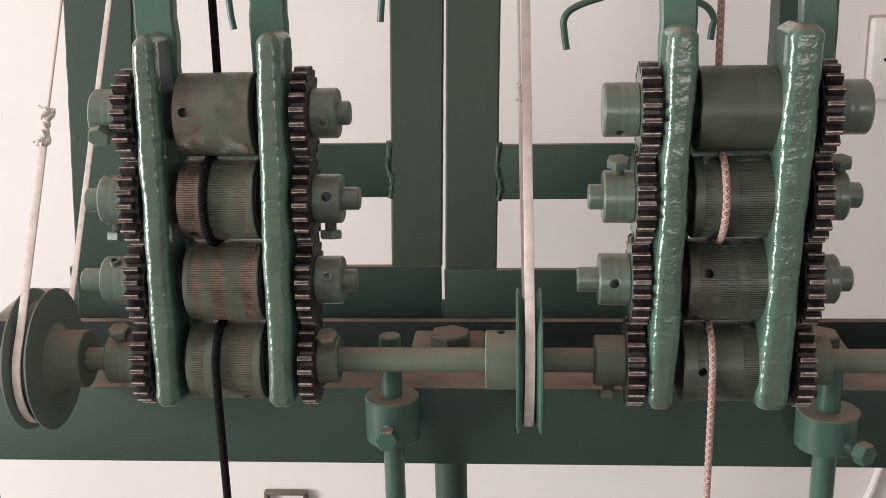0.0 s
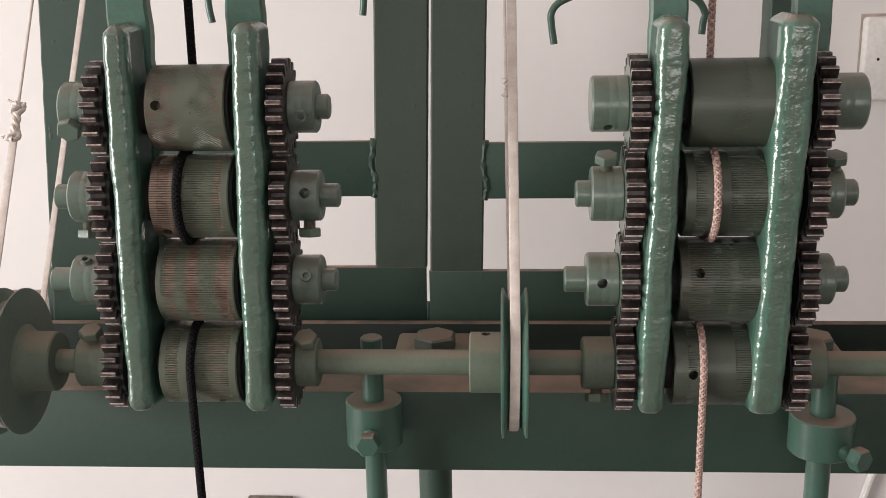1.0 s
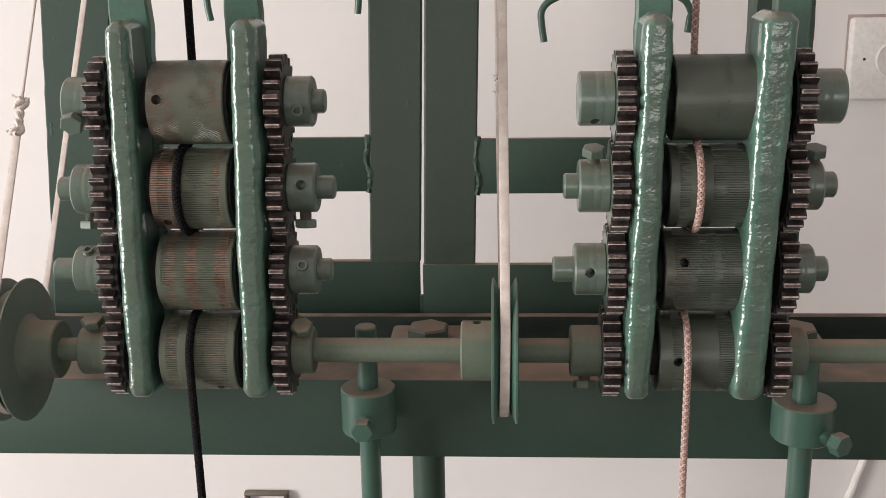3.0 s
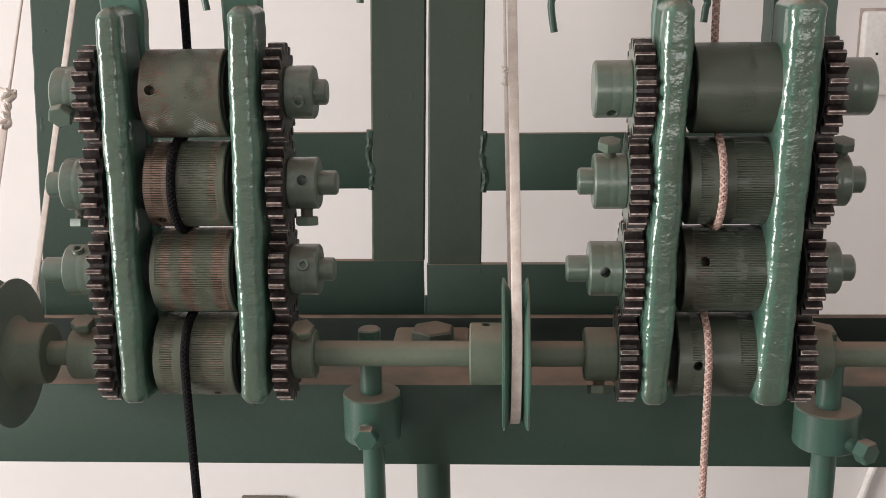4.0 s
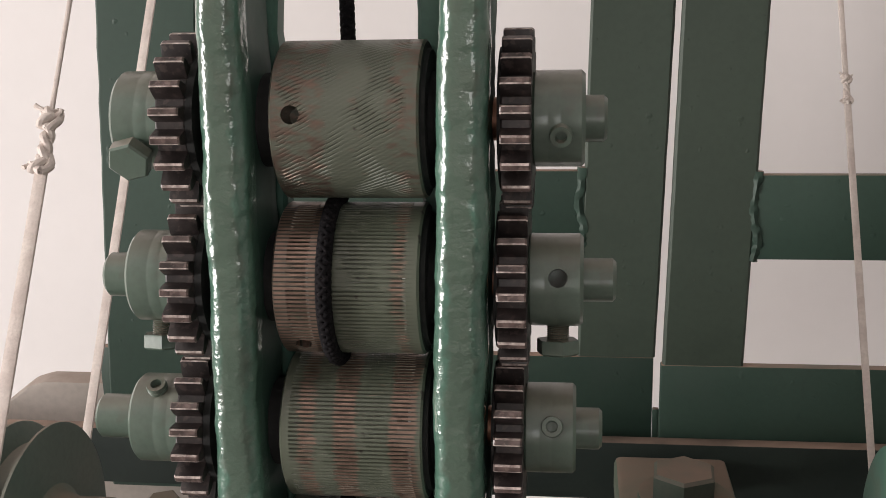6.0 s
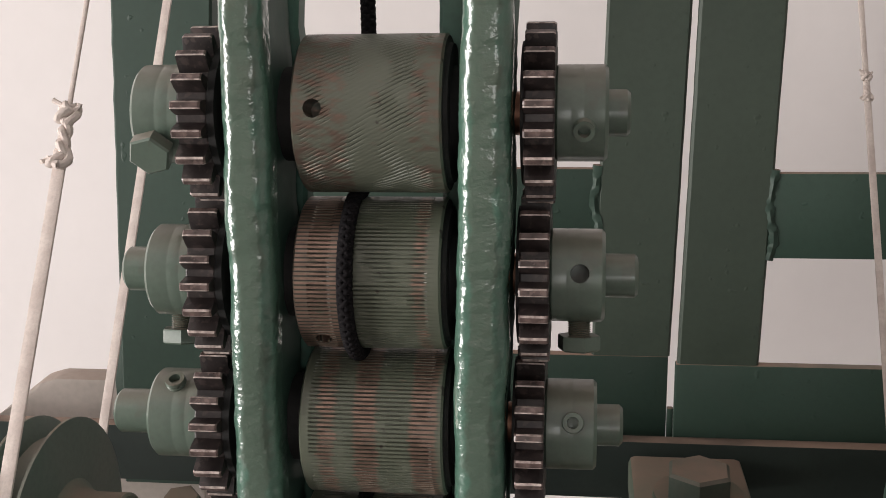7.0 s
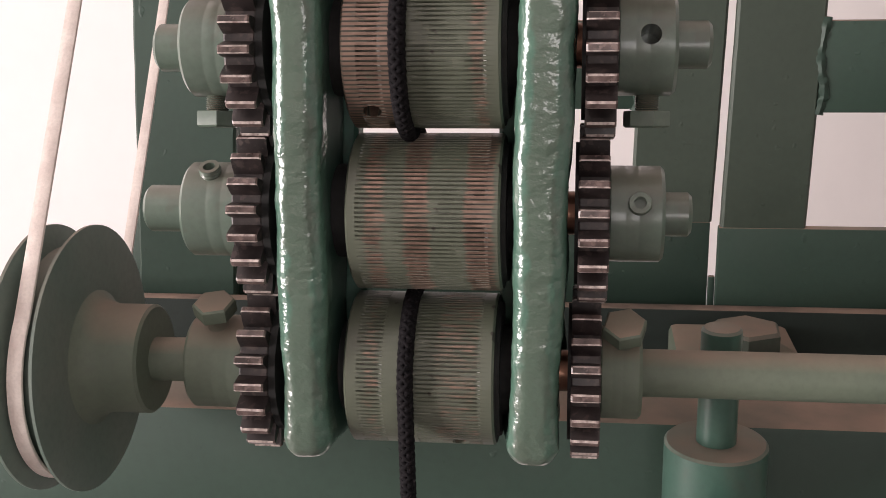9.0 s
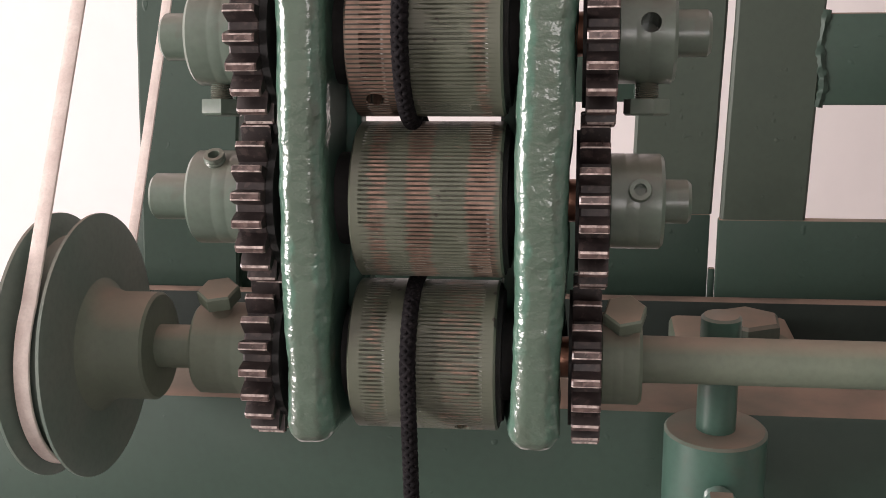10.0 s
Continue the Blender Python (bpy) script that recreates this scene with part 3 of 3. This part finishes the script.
def unit(name_label, plates, rollers, left, right, group):
    """plates: middle and half thickness of two side plates; rollers: x0, x1; left and right: gear and hub figures."""
    t = thing("roller_unit", ((plates[0][0] + plates[1][0]) / 2, AXIS_Y, 1.17), name_label, "roller unit", group)
    for k, (x, half) in enumerate(plates):
        side_plate(x, half, 3.7 * k + plates[0][0] * 50, t, 1 - 2 * k)
    for i, z in enumerate(RZ):
        x0, x1, mat, knurls, label, holes = rollers[i]
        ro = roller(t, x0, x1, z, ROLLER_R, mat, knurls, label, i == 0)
        for hx, angle in holes:
            drill(ro, Vector((hx, AXIS_Y, z)) + around(angle) * ROLLER_R, around(angle), 0.0031, 0.012)
        part("shaft", lathe([(left["gear"][0], 0.0075), (right["gear"][1], 0.0075)], (0, AXIS_Y, z), "X", 28), BRASS, t, "bare coppery shaft")
        for p0, p1 in ((plates[0][0] + plates[0][1] - 0.001, x0 + 0.001), (x1 - 0.0014, plates[1][0] - plates[1][1] + 0.001)):
            part("spacer", lathe([(p0, 0.0165), (p1, 0.0165)], (0, AXIS_Y, z), "X", 28), GAP_BLACK, t, "dark spacer beside the roller")
        for side, d in ((-1, left), (1, right)):
            g0, g1 = (v + LEAN * (z - MID) for v in d["gear"])
            gear(t, g0, g1, z, 0.25 + 0.5 * (i % 2), [STEEL, SATIN, TOOTH_TIP, TOOTH_LAND], d.get("painted", 0) * side)
            # The washer's black also stands in for shade between gear and plate.
            p0, p1 = (g1, g1 + 0.0025) if side < 0 else (g0 - 0.0012, g0)
            part("thrust_washer", lathe([(p0, 0.0245), (p1, 0.0245)], (0, AXIS_Y, z), "X", 40), GAP_BLACK, t, "black washer that also stands in for shade behind the gear")
            r, reach, shaft_to, shaft_r, screw, hole, recess = d["hubs"][i]
            reach += LEAN * (z - MID)
            shaft_to = shaft_to and shaft_to + LEAN * (z - MID)
            h0, h1 = (reach, g0 + 0.0005) if side < 0 else (g1 - 0.0005, reach)
            hub(t, h0, h1, z, r, side, shaft_to, shaft_r, DUSTY if i == 3 else d["mat"], screw, hole, recess)
    return t


RUSTY = ((0.078, 0.087, 0.066), (0.104, 0.112, 0.084)), ((0.075, 0.052, 0.042), (0.2, 0.14, 0.112))
# Darker paint and bare tones for the rollers of the right unit.
DARK_TONES = ((0.045, 0.056, 0.043), (0.066, 0.078, 0.059)), ((0.048, 0.04, 0.034), (0.13, 0.1, 0.083))


def bands(name, *rows, ridged=True, tones=()):
    return roller_material(name, rows, ridged, *tones)


WORN_ALL = bands("roller_paint_diagonal", (-0.03, -0.006, 0.5), (-0.006, 0.012, 0.3), (0.012, 0.03, 0.45), ridged=False, tones=RUSTY)
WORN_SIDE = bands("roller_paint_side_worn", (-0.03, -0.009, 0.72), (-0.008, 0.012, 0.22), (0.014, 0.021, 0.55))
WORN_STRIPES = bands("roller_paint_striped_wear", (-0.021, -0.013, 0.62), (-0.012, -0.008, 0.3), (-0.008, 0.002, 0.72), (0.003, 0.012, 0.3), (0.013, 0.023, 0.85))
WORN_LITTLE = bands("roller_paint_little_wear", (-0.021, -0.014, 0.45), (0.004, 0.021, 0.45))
WORN_DARK = bands("roller_paint_brown_wear", (-0.03, 0.03, 0.3), ridged=False, tones=DARK_TONES)
DARK_SIDE = bands("dark_roller_side_worn", (-0.03, -0.009, 0.5), (0.014, 0.019, 0.25), tones=DARK_TONES)
DARK_LITTLE = bands("dark_roller_little_wear", (-0.021, -0.014, 0.3), (0.004, 0.021, 0.3), tones=DARK_TONES)

LX0, LX1 = -0.155, -0.103
left_rollers = [
    (LX0, LX1, WORN_ALL, [(-0.153, -0.109)], "large plain roller with worn diagonal knurling", [(-0.1475, 12)]),
    (LX0 - 0.0025, LX1 - 0.0015, WORN_SIDE, [(-0.1525, -0.1445), (-0.138, -0.111)], "green roller with a worn coppery band", [(-0.149, -44)]),
    (LX0 - 0.0035, LX1 - 0.002, WORN_STRIPES, [(-0.155, -0.111)], "ridged roller with coppery worn stripes", []),
    (LX0 - 0.0065, LX1 - 0.0045, WORN_LITTLE, [(-0.157, -0.148), (-0.137, -0.114)], "green ridged roller with chipped paint", [(-0.122, -52)]),
]
RX0, RX1 = 0.1793, 0.2337
right_rollers = [
    (RX0, RX1 + 0.003, WORN_DARK, [(0.205, 0.214)], "large plain brownish roller", []),
    (RX0 - 0.0012, RX1 - 0.0012, DARK_LITTLE, [(0.184, 0.192), (0.205, 0.229)], "dark green ridged roller", []),
    (RX0 - 0.0025, RX1 - 0.0025, DARK_SIDE, [(0.183, 0.229)], "ridged roller with worn brown paint", [(0.189, 25)]),
    (RX0 - 0.004, RX1 - 0.004, DARK_LITTLE, [(0.184, 0.191), (0.214, 0.226)], "green ridged roller", [(0.1875, 5)]),
]
unit("green haul-off unit with four worn rollers and greasy gears", ((-0.1728, 0.0081), (-0.0932, 0.0083)), left_rollers,
     {"gear": (-0.197, -0.1865), "mat": SATIN, "hubs": [
         (0.0175, -0.2165, None, 0.008, ("hex", -24, 0.005), None, False),
         (0.0168, -0.2155, -0.2275, 0.0082, ("hex", -78, 0.006), None, False),
         (0.0168, -0.2185, -0.235, 0.0084, ("socket", 62, 0), None, False),
         (0.0172, -0.2205, None, 0.008, ("hex", 72, 0.006), None, False)]},
     {"gear": (-0.081, -0.071), "mat": SATIN, "hubs": [
         (0.0165, -0.0535, -0.046, 0.008, ("socket", -10, 0), None, False),
         (0.0165, -0.052, -0.0405, 0.0078, ("hex", -80, 0.006), 18, False),
         (0.0165, -0.0525, -0.043, 0.0076, ("socket", 25, 0), None, False),
         (0.0165, -0.0565, None, 0.008, ("hex", 62, 0.005), None, False)]},
     "roller units")
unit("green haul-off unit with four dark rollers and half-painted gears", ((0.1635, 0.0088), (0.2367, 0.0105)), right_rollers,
     {"gear": (0.141, 0.1525), "mat": SATIN, "painted": 1, "hubs": [
         (0.0175, 0.118, None, 0.008, None, -50, False),
         (0.0175, 0.1205, 0.111, 0.0085, ("hex", 75, 0.006), None, False),
         (0.0175, 0.12, 0.106, 0.0085, None, 8, False),
         (0.0175, 0.12, None, 0.0085, ("hex", -70, 0.004), None, False)]},
     {"gear": (0.2525, 0.2635), "mat": SATIN, "hubs": [
         (0.0175, 0.285, None, 0.008, None, None, False),
         (0.0165, 0.277, 0.287, 0.0085, ("hex", 75, 0.006), None, False),
         (0.0165, 0.277, 0.287, 0.0085, None, None, False),
         (0.0165, 0.278, None, 0.0085, None, None, False)]},
     "roller units")

# ---- drive shaft and belt pulleys ----
Z4 = RZ[3]
shaft_thing = thing("drive_shaft", (0.0, AXIS_Y, Z4), "long dusty green drive shaft through both units", "shaft")
part("shaft_rod", lathe([(-0.31, 0.0082), (-0.2, 0.0082)], (0, AXIS_Y, Z4), "X", 32), DUSTY, shaft_thing)
part("shaft_rod", lathe([(-0.06, 0.0085), (0.125, 0.0085)], (0, AXIS_Y, Z4), "X", 32), DUSTY, shaft_thing)
part("shaft_rod", lathe([(0.27, 0.0082), (0.6, 0.0082)], (0, AXIS_Y, Z4), "X", 32), DUSTY, shaft_thing)


def pulley(xl, xr, hub0, hub1, paint, label):
    """A grooved belt pulley: two dished discs about a core, with a boss on one side."""
    x = (xl + xr) / 2
    t = thing("belt_pulley", (x, AXIS_Y, Z4), label, "pulley", "belt pulleys")
    R = 0.0502
    m = (xr - xl) / 2
    for s, xx in ((-1, xl), (1, xr)):
        prof = [(x + s * m * 0.3, 0.03), (x + s * m * 0.35, 0.0415), (x + s * m * 0.8, R), (x + s * (m * 0.8 + 0.0012), R), (x + s * m, R - 0.004), (x + s * m, 0.012)]
        part("disc", lathe(prof if s > 0 else prof[::-1], (0, AXIS_Y, Z4), "X", 72), paint, t)
    part("core", lathe([(x - m * 0.4, 0.042), (x, 0.0415), (x + m * 0.4, 0.042)], (0, AXIS_Y, Z4), "X", 64), paint, t)
    h = part("boss", lathe(([(hub0, 0.0195), (hub0 + 0.001, 0.0205), (hub1 - 0.0015, 0.0205), (hub1 - 0.001, 0.0205)] if hub1 > 0 else [(hub0 + 0.001, 0.027), (hub0 + 0.004, 0.0225), (hub0 + 0.009, 0.0205), (hub1 - 0.001, 0.0205), (hub1, 0.0195)]), (0, AXIS_Y, Z4), "X", 48), DUSTY, t, "dusty boss")
    return t, h


p1, b1 = pulley(-0.281, -0.262, -0.264, -0.239, PULLEY, "dusty green grooved belt pulley with a boss")
p2, b2 = pulley(0.064, 0.082, 0.043, 0.065, TEAL, "green grooved belt pulley with a dusty boss")
drill(b2, (0.054, AXIS_Y, Z4 + 0.0205), (0, -0.25, 1), 0.003, 0.006)




def knot(place, up, size, seed):
    """Two tight overhand lumps of string with a twisted pair between them and short frayed tails."""
    p, w = Vector(place), Vector(up).normalized()
    side = Vector((1, 0, 0))
    deep = w.cross(side).normalized()
    bm = bmesh.new()
    rough = lambda i, a: 0.3 * noise.noise(Vector((i * 0.35, math.cos(a), seed)))
    for j, off in enumerate((2.3, -2.3)):
        lump = []
        for i in range(49):
            a = 2 * math.pi * i / 48
            r = 0.62 + 0.34 * math.cos(3 * a + j)
            lump.append(p + w * size * (off + 0.57 * math.sin(3 * a) + 0.55 * math.sin(2 * a)) + side * size * r * math.cos(2 * a) + deep * size * 0.8 * r * math.sin(2 * a))
        tube(lump, size * 0.42, 8, bm, twist=rough)
    for k in (0, 1):
        pair = [p + w * size * (3.4 - 6.8 * i / 30) + side * size * 0.34 * math.cos(5 * math.pi * i / 30 + math.pi * k) + deep * size * 0.34 * math.sin(5 * math.pi * i / 30 + math.pi * k) for i in range(31)]
        tube(pair, size * 0.38, 8, bm, twist=rough)
    for tail in ((-1.1, 3.1, 1.7), (1.0, 2.7, 1.5), (-1.2, -2.6, -1.9), (-0.8, -2.2, -1.2)):
        base = p + w * size * (2.3 if tail[1] > 0 else -2.3)
        tip = p + side * size * tail[0] * 1.3 + w * size * tail[1] * 1.15 - deep * size * 0.5
        tube(smooth_path([base, base.lerp(tip, 0.6) + side * size * 0.2 * tail[2], tip], 4), size * 0.24, 6, bm, twist=rough)
    return bm


def belt(front_x, back_x, front_way, back_way, front, back, front_knot, back_knot, label):
    """A flat belt in the groove, both strands running up and back; front, back: widths below and above the knot."""
    r = 0.0448
    t = thing("drive_belt", ((front_x + back_x) / 2, AXIS_Y, Z4), label, "belt", "drive belts")
    f_up, b_up = Vector(front_way).normalized(), Vector(back_way).normalized()
    a0 = math.atan2(f_up.y, -f_up.z)
    a1 = math.atan2(-b_up.y, b_up.z)
    n = 44
    arc = []
    for k in range(n + 1):
        a = a0 + (a1 + 2 * math.pi - a0) * k / n if a1 < a0 else a0 + (a1 - a0) * k / n
        arc.append(Vector((front_x + (back_x - front_x) * k / n, AXIS_Y + r * math.cos(a), Z4 + r * math.sin(a))))
    strand = lambda p, up, s0, s1, n: [p + up * (s0 + (s1 - s0) * k / n) for k in range(n + 1)]
    f0, b0 = arc[0], arc[-1]
    fk, bk = front_knot or 0.3, back_knot or 0.3
    same = back[0] == front[0]
    part("lower_strand", tube(strand(f0, f_up, fk, 0.006, 12) + arc + strand(b0, b_up, 0.006, bk if same else 0.02, 8), 0, 12, flat=(front[0], 0.0018)), BELT, t, "flat white cotton tape")
    part("front_strand", tube(strand(f0, f_up, fk, 0.6, 10), 0, 10, flat=(front[1], min(front[1], 0.0018))), BELT, t)
    if not same:
        part("back_strand", tube(strand(b0, b_up, 0.02, bk, 10), 0, 10, flat=(back[0], 0.0016)), BELT, t)
    part("back_strand", tube(strand(b0, b_up, bk, 0.6, 10), 0, 10, flat=(back[1], min(back[1], 0.0016))), BELT, t)
    if front_knot:
        part("knot", knot(f0 + f_up * fk, f_up, 0.0046, 1.3), BELT, t, "frayed white knot")
    if back_knot:
        part("knot", knot(b0 + b_up * bk, b_up, 0.0021, 4.1), BELT, t, "small white knot")


belt(-0.2708, -0.2765, (-0.058, 0.78, 1), (0.036, 0.578, 1), (0.0058, 0.002), (0.0048, 0.0042), 0.162, None, "white cotton drive belt with a knotted joint")
belt(0.0735, 0.071, (-0.008, 0.635, 1), (-0.0175, 0.54, 1), (0.0066, 0.0066), (0.0032, 0.0026), None, 0.212, "white cotton drive belt over a grooved pulley")

# ---- cords ----


def cord(x_top, x_low, radius, mats, core, label, coarse, bulge, thick):
    """A braided cord that winds behind, over, behind and over the four rollers and hangs down."""
    R = ROLLER_R + radius * 0.8
    pts = [Vector((x_top, AXIS_Y + R + 0.002, 1.6)), Vector((x_top, AXIS_Y + R + 0.002, 1.45))]
    side = 1
    for i, z in enumerate(RZ):
        x = x_top + (x_low - x_top) * (i / 3)
        for k in range(-4 if i else 0, 5):
            a = radians(k * 20)
            pts.append(Vector((x, AXIS_Y + side * R * math.cos(a), z - R * 1.0 * math.sin(a) * 1.0)))
        side = -side
    # the last lap leaves the front of the lowest roller and hangs
    pts = pts[:-4]
    y = pts[-1].y
    for k in range(1, 30):
        f = k / 29
        pts.append(Vector((x_low - 0.004 * f + 0.0015 * math.sin(f * 4), y + 0.004 * math.sin(f * 2.4), pts[-1].z * 0 + 1.19 - 0.55 * f)))
    path = smooth_path(pts, coarse)
    length, run = 0.0, []
    for a, b in zip(path, path[1:] + path[-1:]):
        run.append(length)
        length += (b - a).length
    # resample evenly, so that the braid has one size
    even, j = [], 0
    for k in range(int(length / 0.0006)):
        s = k * 0.0006
        while j < len(run) - 2 and run[j + 1] < s:
            j += 1
        f = (s - run[j]) / max(1e-6, run[j + 1] - run[j])
        even.append(path[j].lerp(path[j + 1], min(1, f)))
    t = thing("cord", (x_low, AXIS_Y, 1.2), label, "cord", "cords")
    part("core", tube(even[::4], radius * 0.72, 10), core, t, smooth=80)
    pitch, frames = radius * 4.6, []
    for i, p in enumerate(even):
        d = (even[min(i + 1, len(even) - 1)] - even[max(i - 1, 0)]).normalized()
        u = (Vector((1, 0, 0)) - d * d.x).normalized()
        frames.append((p, u, d.cross(u)))
    for way in (1, -1):
        for k in range(4):
            pts = []
            for i, (p, u, v) in enumerate(frames):
                turn = i * 0.0006 / pitch
                a = way * 2 * math.pi * turn + math.pi * k / 2
                rr = radius * (0.76 + way * bulge * math.cos(8 * math.pi * turn + math.pi * k))
                pts.append(p + u * rr * math.cos(a) + v * rr * math.sin(a))
            part("strand", tube(pts, radius * thick, 6), mats[k % len(mats)], t, smooth=80)


cord(-0.1385, -0.1395, 0.0025, [BLACK], BLACK, "thin black braided cord wound between the rollers", 6, 0.035, 0.4)
cord(0.1985, 0.1935, 0.0022, [PINK, PALE_PINK], RED, "pale pink braided cord wound between the rollers", 6, 0.11, 0.33)

# ---- cord guides above ----


def guide(xl, xr, y, zl, zr, top, mat, label):
    t = thing("cord_guide", ((xl + xr) / 2, y, top), label, "hook", "cord guides")
    w = xr - xl
    pts = [(xl + 0.001, y, zl), (xl - 0.001, y, zl + 0.014), (xl - 0.001, y, top - 0.016), (xl + 0.006, y, top - 0.008), (xl + 0.025, y, top - 0.001), (xl + w / 2, y, top + 0.006), (xr - 0.025, y, top - 0.001), (xr - 0.006, y, top - 0.008), (xr + 0.001, y, top - 0.018), (xr, y, zr + 0.01), (xr - 0.001, y, zr)]
    part("bent_rod", tube(smooth_path(pts, 10), 0.0028, 12), mat, t)
    part("stem", lathe([(top + 0.004, 0.003), (1.75, 0.003)], ((xl + xr) / 2, y, 0), "Z", 12), mat, t)


guide(0.104, 0.2185, 0.92, 1.391, 1.397, 1.431, RODPAINT, "bent green rod cord guide with two hanging ends")
guide(-0.1625, -0.042, 0.92, 1.411, 1.415, 1.462, RODPAINT, "bent green rod cord guide above the rollers")
part("top_rail", bar(-0.36, 0.345, 0.913, 0.927, 1.74, 1.77, 0.002), FRAME, frame_thing)

# ---- dusty casing behind the outer post ----
casing = thing("casing", (-0.4, 1.07, 1.05), "small dusty beige casing bracketed behind the outer post", "casing")
outline = [(-0.5, 1.0), (-0.5, 1.085), (-0.462, 1.118), (-0.428, 1.144), (-0.415, 1.148), (-0.315, 1.148), (-0.315, 1.0)]
bm = loft([[(x, 1.034, z) for x, z in outline], [(x, 1.056, z) for x, z in outline]])
bmesh.ops.bevel(bm, geom=bm.edges[:], offset=0.003, segments=2, affect="EDGES", profile=0.5)
part("shell", bm, CASING, casing)
part("strut", bar(-0.345, -0.33, 1.0295, 1.035, 1.11, 1.14, 0.001), FRAME, casing)

# ---- on the wall ----
outlet = thing("wall_socket", (0.555, WALL_Y, 1.318), "ivory plastic wall socket with a brown shadow rim", "socket")
part("cover", bar(0.503, 0.607, WALL_Y - 0.016, WALL_Y, 1.267, 1.369, 0.005, None, 3), PLASTIC, outlet)
part("ring", lathe([(WALL_Y - 0.0175, 0.017), (WALL_Y - 0.019, 0.021), (WALL_Y - 0.0155, 0.023)], (0.557, 0, 1.318), "Y", 40), PLASTIC, outlet)
part("screw", lathe([(WALL_Y - 0.0168, 0.0015), (WALL_Y - 0.0155, 0.002)], (0.521, 0, 1.3185), "Y", 14), GAP_BLACK, outlet)

# Thin brown sheet that stands in for the cover's soft shadow on the wall.
part("shadow_rim", bar(0.5015, 0.6085, WALL_Y - 0.0015, WALL_Y, 1.2655, 1.3722, 0.0005), RIM_SHADE, outlet, "brown rim in place of the shadow round the cover")

cable = thing("cable", (0.56, WALL_Y, 0.75), "beige cable hanging along the wall", "cable")
part("sheath", tube(smooth_path([(0.575, WALL_Y - 0.006, 1.267), (0.59, WALL_Y - 0.006, 1.0), (0.575, WALL_Y - 0.006, 0.8), (0.564, WALL_Y - 0.006, 0.745), (0.55, WALL_Y - 0.006, 0.7), (0.5, WALL_Y - 0.006, 0.6), (0.5, WALL_Y - 0.006, 0.0)], 10), 0.0055, 10), PLASTIC, cable)

bracket = thing("wall_bracket", (-0.27, WALL_Y, 0.68), "small brown metal frame bracket on the wall", "bracket")
bm = bar(-0.301, -0.237, WALL_Y - 0.012, WALL_Y, 0.7045, 0.71, 0.002)
bar(-0.301, -0.294, WALL_Y - 0.012, WALL_Y, 0.63, 0.7035, 0.002, bm)
bar(-0.244, -0.237, WALL_Y - 0.012, WALL_Y, 0.63, 0.7035, 0.002, bm)
part("rim", bm, GREY, bracket)
